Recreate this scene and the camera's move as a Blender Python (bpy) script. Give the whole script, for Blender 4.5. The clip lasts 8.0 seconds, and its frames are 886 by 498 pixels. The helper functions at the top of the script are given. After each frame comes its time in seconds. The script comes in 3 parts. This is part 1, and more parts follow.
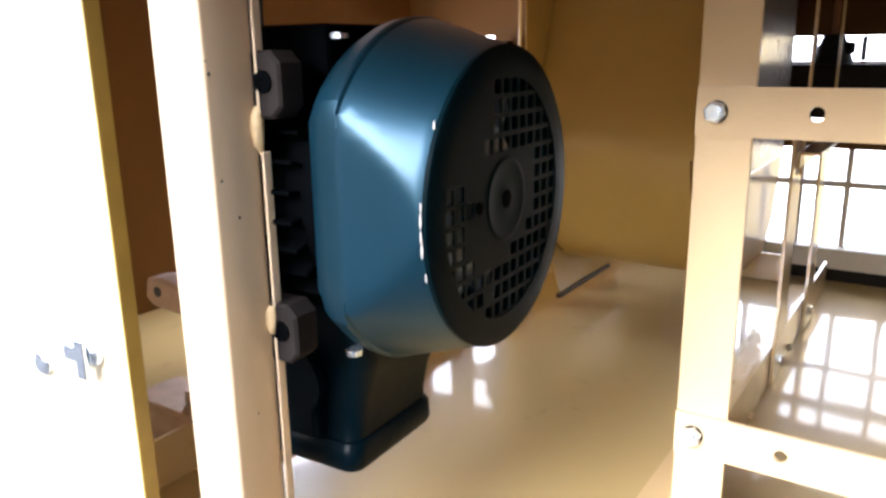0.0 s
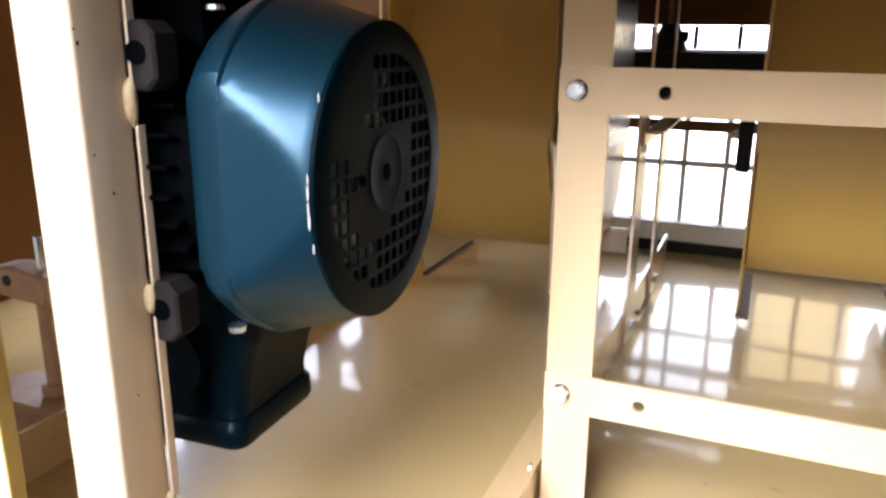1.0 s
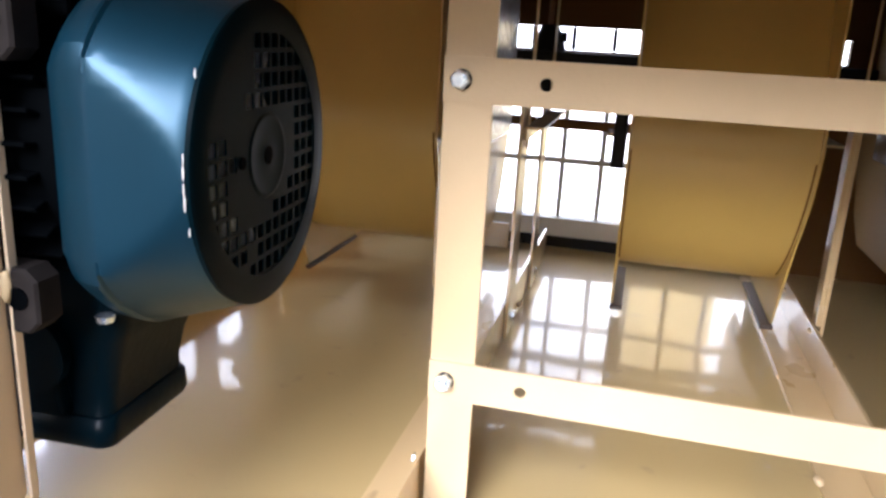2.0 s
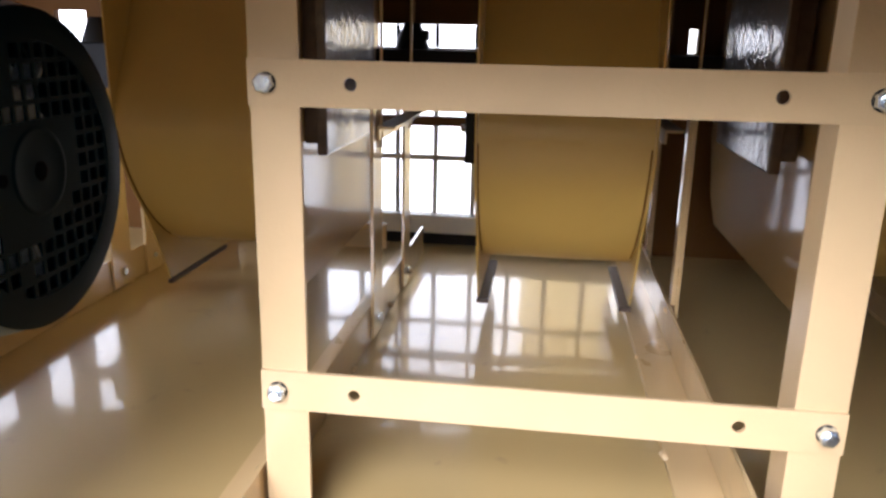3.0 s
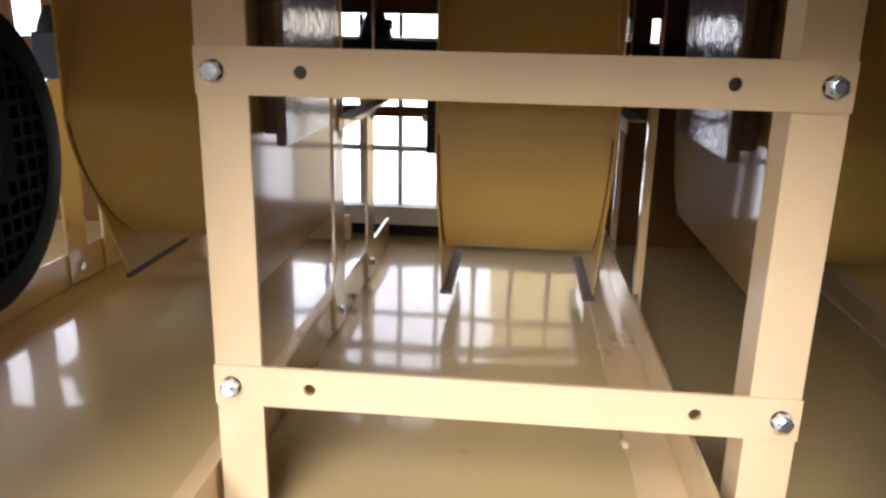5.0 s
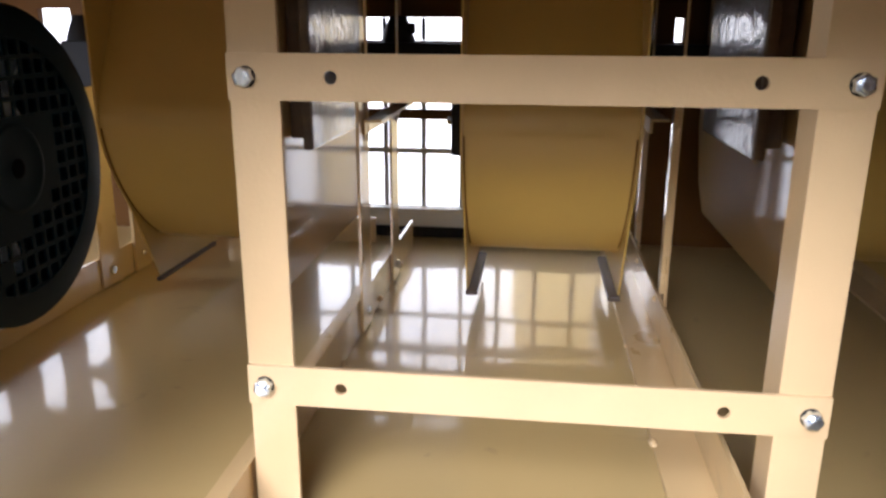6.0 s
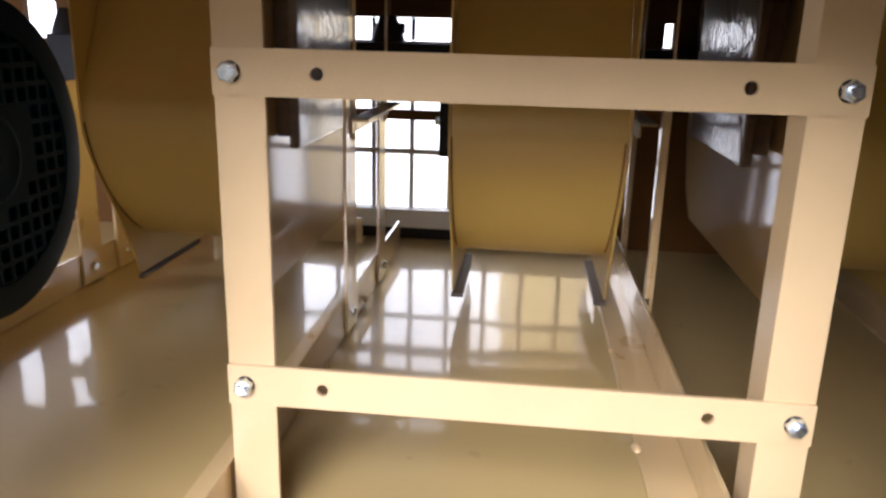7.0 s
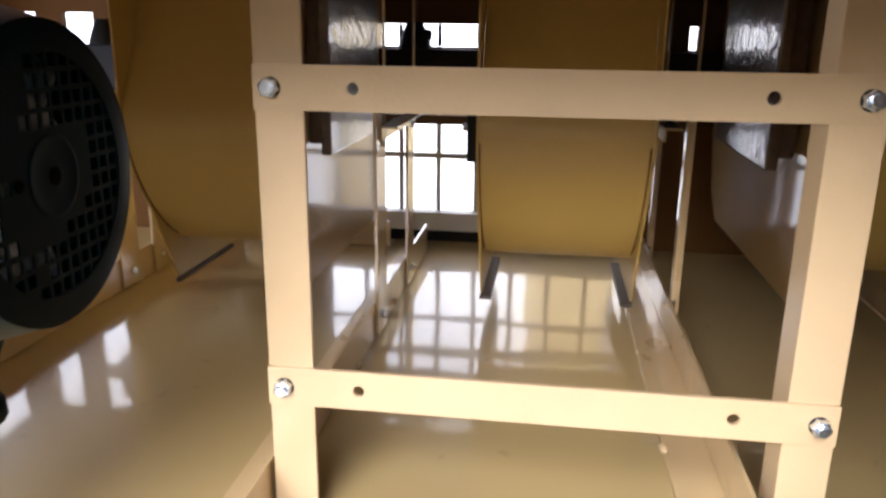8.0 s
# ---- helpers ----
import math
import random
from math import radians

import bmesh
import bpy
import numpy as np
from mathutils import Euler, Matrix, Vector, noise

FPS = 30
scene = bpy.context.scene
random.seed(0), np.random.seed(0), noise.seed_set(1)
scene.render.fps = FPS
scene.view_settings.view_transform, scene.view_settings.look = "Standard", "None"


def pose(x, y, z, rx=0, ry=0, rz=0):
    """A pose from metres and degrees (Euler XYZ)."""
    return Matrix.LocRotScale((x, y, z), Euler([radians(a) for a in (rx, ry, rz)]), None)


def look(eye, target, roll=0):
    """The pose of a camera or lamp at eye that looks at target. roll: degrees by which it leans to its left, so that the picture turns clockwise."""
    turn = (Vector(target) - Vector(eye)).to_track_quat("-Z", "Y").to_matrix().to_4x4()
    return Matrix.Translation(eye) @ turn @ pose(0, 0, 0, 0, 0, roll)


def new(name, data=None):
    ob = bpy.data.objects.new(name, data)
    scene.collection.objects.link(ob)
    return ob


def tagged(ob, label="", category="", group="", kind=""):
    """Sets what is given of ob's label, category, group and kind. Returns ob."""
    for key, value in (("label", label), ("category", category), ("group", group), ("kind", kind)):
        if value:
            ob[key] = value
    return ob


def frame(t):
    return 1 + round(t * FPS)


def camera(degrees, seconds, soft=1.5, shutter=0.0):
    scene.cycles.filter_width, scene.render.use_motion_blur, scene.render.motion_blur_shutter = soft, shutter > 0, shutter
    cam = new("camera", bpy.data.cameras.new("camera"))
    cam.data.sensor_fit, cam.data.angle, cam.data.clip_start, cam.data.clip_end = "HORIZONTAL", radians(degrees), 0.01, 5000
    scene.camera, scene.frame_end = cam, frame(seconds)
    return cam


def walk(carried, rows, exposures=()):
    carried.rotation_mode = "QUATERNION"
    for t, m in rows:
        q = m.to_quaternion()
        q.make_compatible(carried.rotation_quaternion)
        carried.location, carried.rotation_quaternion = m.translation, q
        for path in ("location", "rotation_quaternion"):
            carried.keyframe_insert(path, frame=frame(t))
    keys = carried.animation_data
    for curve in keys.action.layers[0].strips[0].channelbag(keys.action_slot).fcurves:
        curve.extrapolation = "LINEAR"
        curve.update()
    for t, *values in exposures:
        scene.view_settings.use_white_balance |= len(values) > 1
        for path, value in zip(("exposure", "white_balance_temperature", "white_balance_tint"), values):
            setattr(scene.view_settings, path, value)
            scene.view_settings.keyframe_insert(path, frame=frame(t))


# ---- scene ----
cam = camera(60.2, 8.0, 2.8)
PATH = [
    (0, (0.014, 0.005, 0.475), (-1.066, 1.611, -0.032), -0.9),
    (0.5, (0.017, -0.025, 0.486), (-0.848, 1.725, 0.052), -2.1),
    (1, (0.007, -0.019, 0.47), (-0.741, 1.753, -0.076), 0.5),
    (1.5, (-0.01, -0.018, 0.468), (-0.61, 1.802, -0.101), 1.8),
    (1.8, (-0.002, -0.028, 0.463), (-0.527, 1.829, -0.064), 2.1),
    (2, (0.006, -0.017, 0.461), (-0.455, 1.851, -0.082), 3.1),
    (2.2, (0.026, -0.015, 0.454), (-0.392, 1.853, -0.127), 2.5),
    (3.3, (0.094, 0.01, 0.466), (-0.116, 1.927, -0.061), 1.3),
    (3.5, (0.095, 0.01, 0.465), (-0.108, 1.926, -0.07), 1.4),
    (4, (0.102, 0.013, 0.463), (-0.071, 1.931, -0.074), 1.3),
    (5.5, (0.099, 0.016, 0.46), (-0.078, 1.927, -0.1), 1.2),
    (6, (0.096, 0.006, 0.462), (-0.134, 1.915, -0.089), 0.3),
    (6.5, (0.098, 0.012, 0.464), (-0.106, 1.925, -0.084), 0.8),
    (7, (0.097, 0.013, 0.459), (-0.1, 1.927, -0.086), 1.5),
    (7.5, (0.097, 0.009, 0.461), (-0.125, 1.924, -0.072), 0.8),
    (8, (0.093, -0.01, 0.471), (-0.167, 1.896, -0.075), 0.7),
]
EXPOSURES = [(0.0, 0.86, 5400, 15), (1.0, 0.56, 5250, 16), (2.0, 0.46, 5200, 17), (3.5, -0.03, 5450, 17), (8.0, -0.03, 5450, 17)]
walk(cam, [(t, look(eye, target, roll)) for t, eye, target, roll in PATH], EXPOSURES)

# ---- world and light ----
world = bpy.data.worlds.new("overcast_sky")
scene.world = world
world.use_nodes = True
wn = world.node_tree.nodes
sky = wn.new("ShaderNodeTexSky")
sky.sky_type = 'NISHITA'
sky.sun_disc = False
sky.sun_elevation = radians(31)
sky.sun_rotation = radians(190)
sky.air_density = 1.6
sky.dust_density = 5.0
wn["Background"].inputs["Strength"].default_value = 0.14
world.node_tree.links.new(sky.outputs[0], wn["Background"].inputs["Color"])

sun_data = bpy.data.lights.new("sun", 'SUN')
sun_data.energy = 4.8
sun_data.angle = radians(36)
sun_data.color = (1.0, 0.955, 0.90)
sun_ob = new("sun", sun_data)
sun_ob.matrix_world = look((-0.7, -4.0, 2.45), (0, 0, 0))

# added area lamp in the left opening, filling the left bay like daylight
side_data = bpy.data.lights.new("side_opening_fill", 'AREA')
side_data.shape, side_data.size, side_data.size_y = 'RECTANGLE', 0.25, 0.38
side_data.energy = 4.2
side_data.color = (1.0, 0.98, 0.95)
side_ob = new("side_opening_fill", side_data)
side_ob.matrix_world = look((-1.222, 1.155, 0.285), (0.0, 1.155, 0.285))


# ---- materials ----
def material(name, color, rough=0.4, metal=0.0, coat=0.0, coat_rough=0.05, vary=0.12, scale=9.0,
             grain=160.0, bump=0.08, stain=None, stain_at=0.66, stain_scale=5.0, stain_width=0.1, wavy=True, rough_vary=0.08, emit=0.0, spec=0.5, coat_ior=1.5,
             bump_depth=0.001, wave=0.0, wave_scale=5.0, specks=None):
    m = bpy.data.materials.new(name)
    m.use_nodes = True
    n, l = m.node_tree.nodes, m.node_tree.links
    b = n["Principled BSDF"]
    tc = n.new("ShaderNodeTexCoord")
    big = n.new("ShaderNodeTexNoise")
    big.inputs["Scale"].default_value = scale
    big.inputs["Detail"].default_value = 5
    fine = n.new("ShaderNodeTexNoise")
    fine.inputs["Scale"].default_value = grain
    fine.inputs["Detail"].default_value = 3
    l.new(tc.outputs["Object"], big.inputs["Vector"])
    l.new(tc.outputs["Object"], fine.inputs["Vector"])
    ramp = n.new("ShaderNodeValToRGB")
    ramp.color_ramp.elements[0].position, ramp.color_ramp.elements[1].position = (0.3, 0.7) if wavy else (0.0, 1.0)
    ramp.color_ramp.elements[0].color = (*[c * (1 - vary) for c in color], 1)
    ramp.color_ramp.elements[1].color = (*[min(1, c * (1 + vary * 0.6)) for c in color], 1)
    l.new(big.outputs["Fac"], ramp.inputs["Fac"])
    out = ramp.outputs["Color"]
    if stain:
        sn = n.new("ShaderNodeTexNoise")
        sn.inputs["Scale"].default_value = stain_scale
        sn.inputs["Detail"].default_value = 8
        sn.inputs["Roughness"].default_value = 0.65
        l.new(tc.outputs["Object"], sn.inputs["Vector"])
        sr = n.new("ShaderNodeValToRGB")
        sr.color_ramp.elements[0].position, sr.color_ramp.elements[1].position = stain_at, stain_at + stain_width
        sr.color_ramp.elements[0].color, sr.color_ramp.elements[1].color = (0, 0, 0, 1), (0.75, 0.75, 0.75, 1)
        l.new(sn.outputs["Fac"], sr.inputs["Fac"])
        mix = n.new("ShaderNodeMix")
        mix.data_type = 'RGBA'
        l.new(sr.outputs["Color"], mix.inputs["Factor"])
        l.new(out, mix.inputs[6])
        mix.inputs[7].default_value = (*stain, 1)
        out = mix.outputs[2]
    if specks:
        pn = n.new("ShaderNodeTexNoise")
        pn.inputs["Scale"].default_value = 15.0
        pn.inputs["Detail"].default_value = 4
        pn.inputs["Distortion"].default_value = 1.2
        l.new(tc.outputs["Object"], pn.inputs["Vector"])
        pr = n.new("ShaderNodeValToRGB")
        pr.color_ramp.elements[0].position, pr.color_ramp.elements[1].position = 0.66, 0.78
        pr.color_ramp.elements[0].color, pr.color_ramp.elements[1].color = (0, 0, 0, 1), (0.45, 0.45, 0.45, 1)
        l.new(pn.outputs["Fac"], pr.inputs["Fac"])
        pm = n.new("ShaderNodeMix")
        pm.data_type = 'RGBA'
        l.new(pr.outputs["Color"], pm.inputs["Factor"])
        l.new(out, pm.inputs[6])
        pm.inputs[7].default_value = (*specks, 1)
        out = pm.outputs[2]
    l.new(out, b.inputs["Base Color"])
    b.inputs["Metallic"].default_value = metal
    b.inputs["Specular IOR Level"].default_value = spec
    rr = n.new("ShaderNodeMapRange")
    rr.inputs["To Min"].default_value, rr.inputs["To Max"].default_value = max(0.02, rough - rough_vary), min(1, rough + rough_vary)
    l.new(big.outputs["Fac"], rr.inputs["Value"])
    l.new(rr.outputs["Result"], b.inputs["Roughness"])
    b.inputs["Coat Weight"].default_value = coat
    b.inputs["Coat Roughness"].default_value = coat_rough
    b.inputs["Coat IOR"].default_value = coat_ior
    if bump:
        bp = n.new("ShaderNodeBump")
        bp.inputs["Strength"].default_value = bump
        bp.inputs["Distance"].default_value = bump_depth
        l.new(fine.outputs["Fac"], bp.inputs["Height"])
        l.new(bp.outputs["Normal"], b.inputs["Normal"])
        if coat and wavy:
            b2 = n.new("ShaderNodeBump")
            b2.inputs["Strength"].default_value = bump * 0.5
            b2.inputs["Distance"].default_value = max(0.0015, bump_depth)
            l.new((fine if bump_depth > 0.001 else big).outputs["Fac"], b2.inputs["Height"])
            l.new(b2.outputs["Normal"], b.inputs["Coat Normal"])
    if wave:
        # shallow dents in the sheet, which bend what it mirrors
        dn = n.new("ShaderNodeTexNoise")
        dn.inputs["Scale"].default_value = wave_scale
        dn.inputs["Detail"].default_value = 1.5
        l.new(tc.outputs["Object"], dn.inputs["Vector"])
        db = n.new("ShaderNodeBump")
        db.inputs["Strength"].default_value = 1.0
        db.inputs["Distance"].default_value = wave
        l.new(dn.outputs["Fac"], db.inputs["Height"])
        l.new(db.outputs["Normal"], b.inputs["Coat Normal"])
        if bump:
            l.new(db.outputs["Normal"], bp.inputs["Normal"])
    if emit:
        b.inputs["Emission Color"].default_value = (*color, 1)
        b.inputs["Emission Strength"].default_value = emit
    return m


BEIGE = (0.655, 0.488, 0.272)
M_FRAME = material("beige_frame_paint", BEIGE, 0.42, coat=0.5, coat_rough=0.18, vary=0.06, bump=0.3, grain=220,
                   stain=(0.25, 0.15, 0.07), stain_at=0.74, stain_scale=14)
M_RAIL = material("glossy_beige_rail_paint", (0.60, 0.44, 0.22), 0.3, coat=1.0, coat_rough=0.08, wavy=False, vary=0.06, scale=12, bump=0.15, coat_ior=1.48, wave=0.0015, wave_scale=14.0,
                  specks=(0.22, 0.14, 0.07))
M_FLOOR = material("glossy_beige_floor_paint", (0.47, 0.352, 0.150), 0.28, spec=0.34, coat=0.9, coat_rough=0.06, wavy=False, rough_vary=0.0, vary=0.03, scale=6.0,
                   bump=0.12, wave=0.0016, wave_scale=5.0, specks=(0.20, 0.14, 0.09), stain=(0.34, 0.26, 0.17), stain_at=0.60, stain_width=0.25, stain_scale=6, coat_ior=1.5)
M_DRUM = material("beige_drum_paint", (0.53, 0.365, 0.085), 0.45, coat=0.4, coat_rough=0.33, vary=0.08, scale=4.0, bump=0.12)
M_PANEL = material("glossy_beige_panel_paint", (0.42, 0.28, 0.11), 0.35, spec=0.2, coat=0.6, coat_rough=0.08, wavy=False, rough_vary=0.0, vary=0.03, scale=6.0, bump=0.1, coat_ior=1.6, wave=0.001, wave_scale=4.0)
# beige walls darkened to brown: the dim interior's shade is in the colour
M_SHADED_WALL = material("shaded_beige_wall_paint", (0.14, 0.066, 0.018), 0.6, spec=0.1, vary=0.12, scale=4.0, bump=0.15)
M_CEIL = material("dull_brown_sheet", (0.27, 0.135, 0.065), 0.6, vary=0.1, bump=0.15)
M_RUBBER = material("black_rubber", (0.02, 0.019, 0.018), 0.55, vary=0.2, bump=0.2)
M_BLACK = material("black_cast_iron", (0.012, 0.011, 0.010), 0.55, spec=0.15, vary=0.25, bump=0.5, grain=220)
M_ZINC = material("zinc_plated_steel", (0.78, 0.86, 0.95), 0.25, metal=0.95, vary=0.08, scale=60, bump=0.05)
M_TEAL = material("teal_metallic_enamel", (0.0060, 0.039, 0.066), 0.40, metal=0.62, coat=0.22, coat_rough=0.2, vary=0.12, bump=0.06)
# shaded copies of the motor's teal: box, grille and body darkened to near black
M_TEAL_SHADED = material("shaded_teal_enamel", (0.0010, 0.005, 0.008), 0.32, coat=0.03, spec=0.05, coat_rough=0.12, vary=0.2, bump=0.3, grain=120)
M_GRILLE_SHADED = material("shaded_grille_paint", (0.0010, 0.0056, 0.0080), 0.40, vary=0.2, scale=20, bump=0.05, spec=0.03)
M_SHADE_BLACK = material("shade_black", (0.0012, 0.0016, 0.002), 0.7, vary=0.3, bump=0.3, spec=0.01)
M_LUG = material("dull_grey_casting", (0.019, 0.016, 0.0145), 0.75, vary=0.25, scale=40, bump=0.5, spec=0.05)
M_FAN = material("grey_fan_plastic", (0.62, 0.68, 0.70), 0.5, vary=0.15)
M_GROUND = material("low_bounce_ground", (0.16, 0.15, 0.14), 0.85, vary=0.2, scale=0.8, grain=40, bump=0.3)
M_SILL = material("pale_grey_sill_paint", (0.60, 0.58, 0.53), 0.5, vary=0.1)
# emissive sheet colour, standing in for the overexposed daylight outside
M_OUTSIDE_GLOW = material("glowing_daylight_sheet", (1.0, 0.99, 0.97), 0.9, vary=0.02, bump=0, emit=1.6)
M_REFLECTOR = material("yellow_reflector_paint", (0.80, 0.62, 0.26), 0.5, vary=0.06, scale=3.0, bump=0.1)
M_WELD = material("painted_weld", (0.66, 0.50, 0.27), 0.5, vary=0.2, scale=80, bump=0.6)
M_CAST = material("beige_painted_casting", (0.42, 0.28, 0.18), 0.6, vary=0.2, scale=30, bump=0.6, grain=90)
M_BLOCK = material("lumpy_brown_casting_paint", (0.09, 0.055, 0.03), 0.4, coat=1.0, coat_rough=0.12, vary=0.3, scale=60, bump=1.0, grain=48, bump_depth=0.003, coat_ior=1.5)
M_SKID = material("dark_brown_rubber_edge", (0.05, 0.032, 0.02), 0.55, vary=0.2, bump=0.3)
M_BLOCKER = material("dark_sky_blocker", (0.18, 0.165, 0.15), 0.8, vary=0.15, scale=2.0, bump=0.2)
M_DOOR = material("cream_door_paint", (0.78, 0.68, 0.47), 0.35, coat=0.6, coat_rough=0.1, vary=0.04, bump=0.1)
M_BRASS = material("olive_yellow_edge_paint", (0.42, 0.28, 0.05), 0.4, coat=0.4, vary=0.15, scale=25, bump=0.2)
M_POST = material("cream_post_paint", (0.70, 0.55, 0.36), 0.45, coat=0.2, coat_rough=0.3, vary=0.05, bump=0.25,
                  stain=(0.14, 0.09, 0.05), stain_at=0.70, stain_scale=26)


# ---- mesh helpers ----
def finish(name, bm, mat, smooth=0.0):
    me = bpy.data.meshes.new(name)
    bmesh.ops.recalc_face_normals(bm, faces=bm.faces)
    bm.to_mesh(me)
    bm.free()
    me.materials.append(mat)
    if smooth:
        for p in me.polygons:
            p.use_smooth = True
        me.set_sharp_from_angle(angle=radians(smooth))
    return me


def thing(name, bm, mat, label, category, group="", kind="", smooth=0.0):
    return tagged(new(name, finish(name, bm, mat, smooth)), label, category, group, kind)


def empty(name, at, label, category, group="", kind=""):
    ob = new(name)
    ob.empty_display_size = 0.02
    ob.matrix_world = at if isinstance(at, Matrix) else Matrix.Translation(at)
    return tagged(ob, label, category, group, kind)


def part(name, bm, mat, parent, label="", smooth=0.0):
    """Links bm, built in world coordinates of an unturned parent's own space, as one mesh under parent."""
    ob = new(name, finish(name, bm, mat, smooth))
    ob.parent = parent
    if label:
        ob["label"] = label
    return ob


def box(bm, x0, x1, y0, y1, z0, z1, bevel=0.0, seg=2):
    r = bmesh.ops.create_cube(bm, size=1.0)
    vs = r["verts"]
    for v in vs:
        v.co = Vector(((x0 + x1) / 2 + v.co.x * (x1 - x0), (y0 + y1) / 2 + v.co.y * (y1 - y0), (z0 + z1) / 2 + v.co.z * (z1 - z0)))
    if bevel:
        es = list({e for v in vs for e in v.link_edges})
        bmesh.ops.bevel(bm, geom=es, offset=bevel, segments=seg, affect='EDGES', profile=0.5)
    return bm


def boxed(*a, bevel=0.0, seg=2):
    return box(bmesh.new(), *a, bevel=bevel, seg=seg)


AXES = {"x": Matrix(((0, 0, 1), (1, 0, 0), (0, 1, 0))), "y": Matrix(((1, 0, 0), (0, 0, 1), (0, 1, 0))), "z": Matrix.Identity(3)}


def revolve(bm, profile, at, axis="z", n=32, phase=0.0):
    """Turns (radius, along) pairs round an axis through at. Closed at both ends."""
    A, at = AXES[axis], Vector(at)
    rings = []
    for r, h in profile:
        rings.append([bm.verts.new(at + A @ Vector((r * math.cos(phase + 2 * math.pi * i / n), r * math.sin(phase + 2 * math.pi * i / n), h))) for i in range(n)])
    for a, b in zip(rings, rings[1:]):
        for i in range(n):
            bm.faces.new((a[i], a[(i + 1) % n], b[(i + 1) % n], b[i]))
    bm.faces.new(rings[0])
    bm.faces.new(rings[-1])
    return bm


def prism(bm, outline, axis, lo, hi, bevel=0.0):
    """A flat outline of (a, b) pairs given depth along axis: for x the pairs are (y, z), for y (x, z), for z (x, y)."""
    def put(a, b, c):
        return {"x": (c, a, b), "y": (a, c, b), "z": (a, b, c)}[axis]
    one = [bm.verts.new(put(a, b, lo)) for a, b in outline]
    two = [bm.verts.new(put(a, b, hi)) for a, b in outline]
    k = len(outline)
    fs = [bm.faces.new(one), bm.faces.new(two)]
    for i in range(k):
        fs.append(bm.faces.new((one[i], one[(i + 1) % k], two[(i + 1) % k], two[i])))
    if bevel:
        es = list({e for f in fs[:2] for e in f.edges})
        bmesh.ops.bevel(bm, geom=es, offset=bevel, segments=1, affect='EDGES')
    return bm


def holed_bar(length, height, thick, holes, radius, n=24):
    """A flat bar along x from 0 to length, its front at y = 0, with round holes at the given x, half way up."""
    bm = bmesh.new()
    h = height / 2
    cuts = [0.0]
    for x in holes:
        cuts += [x - h, x + h]
    cuts.append(length)
    for y in (0.0, thick):
        for a, b in zip(cuts[0::2], cuts[1::2]):
            bm.faces.new([bm.verts.new((p, y, q)) for p, q in ((a, -h), (b, -h), (b, h), (a, h))])
        for x in holes:
            for i in range(n):
                quad = []
                for k in (i, i + 1):
                    t = 2 * math.pi * k / n
                    c, s = math.cos(t), math.sin(t)
                    m = h / max(abs(c), abs(s))
                    quad.append(((x + radius * c, y, radius * s), (x + m * c, y, m * s)))
                bm.faces.new([bm.verts.new(p) for p in (quad[0][0], quad[0][1], quad[1][1], quad[1][0])])
    for x in holes:
        for i in range(n):
            t, u = 2 * math.pi * i / n, 2 * math.pi * (i + 1) / n
            bm.faces.new([bm.verts.new((x + radius * math.cos(q), y, radius * math.sin(q))) for q, y in ((t, 0), (u, 0), (u, thick), (t, thick))])
    bmesh.ops.remove_doubles(bm, verts=bm.verts, dist=0.00005)
    for e in [e for e in bm.edges if e.is_boundary and all(abs(v.co.y) < 1e-6 for v in e.verts)]:
        a, b = e.verts[0].co.copy(), e.verts[1].co.copy()
        if not ((abs(a.z) + abs(b.z) > 2 * h - 1e-5 and abs(a.z - b.z) < 1e-5) or a.x + b.x < 1e-5 or a.x + b.x > 2 * length - 1e-5):
            continue
        bm.faces.new([bm.verts.new(p) for p in (a, b, (b.x, thick, b.z), (a.x, thick, a.z))])
    bmesh.ops.remove_doubles(bm, verts=bm.verts, dist=0.00005)
    return bm


# ---- structure ----
FLOOR_FRONT, BACK, LEFT, RIGHT, CEIL = 0.27, 1.70, -1.22, 1.22, 0.74
# unseen ground, kept dark so little light bounces up into the machine
thing("ground", boxed(-40, 40, -40, 40, -0.75, -0.70), M_GROUND, "unseen ground around the machine, darkened to cut light bouncing up", "ground", kind="structure")
floor_bm = boxed(LEFT, RIGHT, FLOOR_FRONT, BACK + 0.05, -0.006, 0.0)
thing("floor", floor_bm, M_FLOOR, "glossy beige painted sheet metal machine floor", "floor", kind="structure")
# unseen top sheet, its reddish brown set to bounce light onto the drums
thing("ceiling", boxed(LEFT, RIGHT, FLOOR_FRONT + 0.02, BACK + 0.02, CEIL, CEIL + 0.02), M_CEIL, "unseen brown sheet over the machine, coloured to bounce warm light down", "ceiling", kind="structure")
wl = bmesh.new()
for y0, y1, z0, z1 in ((FLOOR_FRONT, 1.02, -0.1, CEIL + 0.02), (1.66, BACK + 0.02, -0.1, CEIL + 0.02), (1.02, 1.66, -0.1, 0.08), (1.02, 1.66, 0.520, CEIL + 0.02), (1.29, 1.36, 0.08, 0.520)):
    box(wl, LEFT - 0.02, LEFT, y0, y1, z0, z1)
thing("wall_left", wl, M_SHADED_WALL, "beige sheet metal side wall, interior shade put into its brown colour", "wall", kind="structure")
thing("wall_right", boxed(RIGHT, RIGHT + 0.02, FLOOR_FRONT, BACK + 0.02, -0.1, CEIL + 0.02), M_SHADED_WALL, "beige sheet metal side wall, interior shade put into its brown colour", "wall", kind="structure")
thing("plinth", boxed(LEFT, RIGHT, FLOOR_FRONT + 0.02, BACK, -0.70, -0.008), M_SHADED_WALL, "beige base under the machine floor, in the darkened wall colour", "machine base", kind="structure")
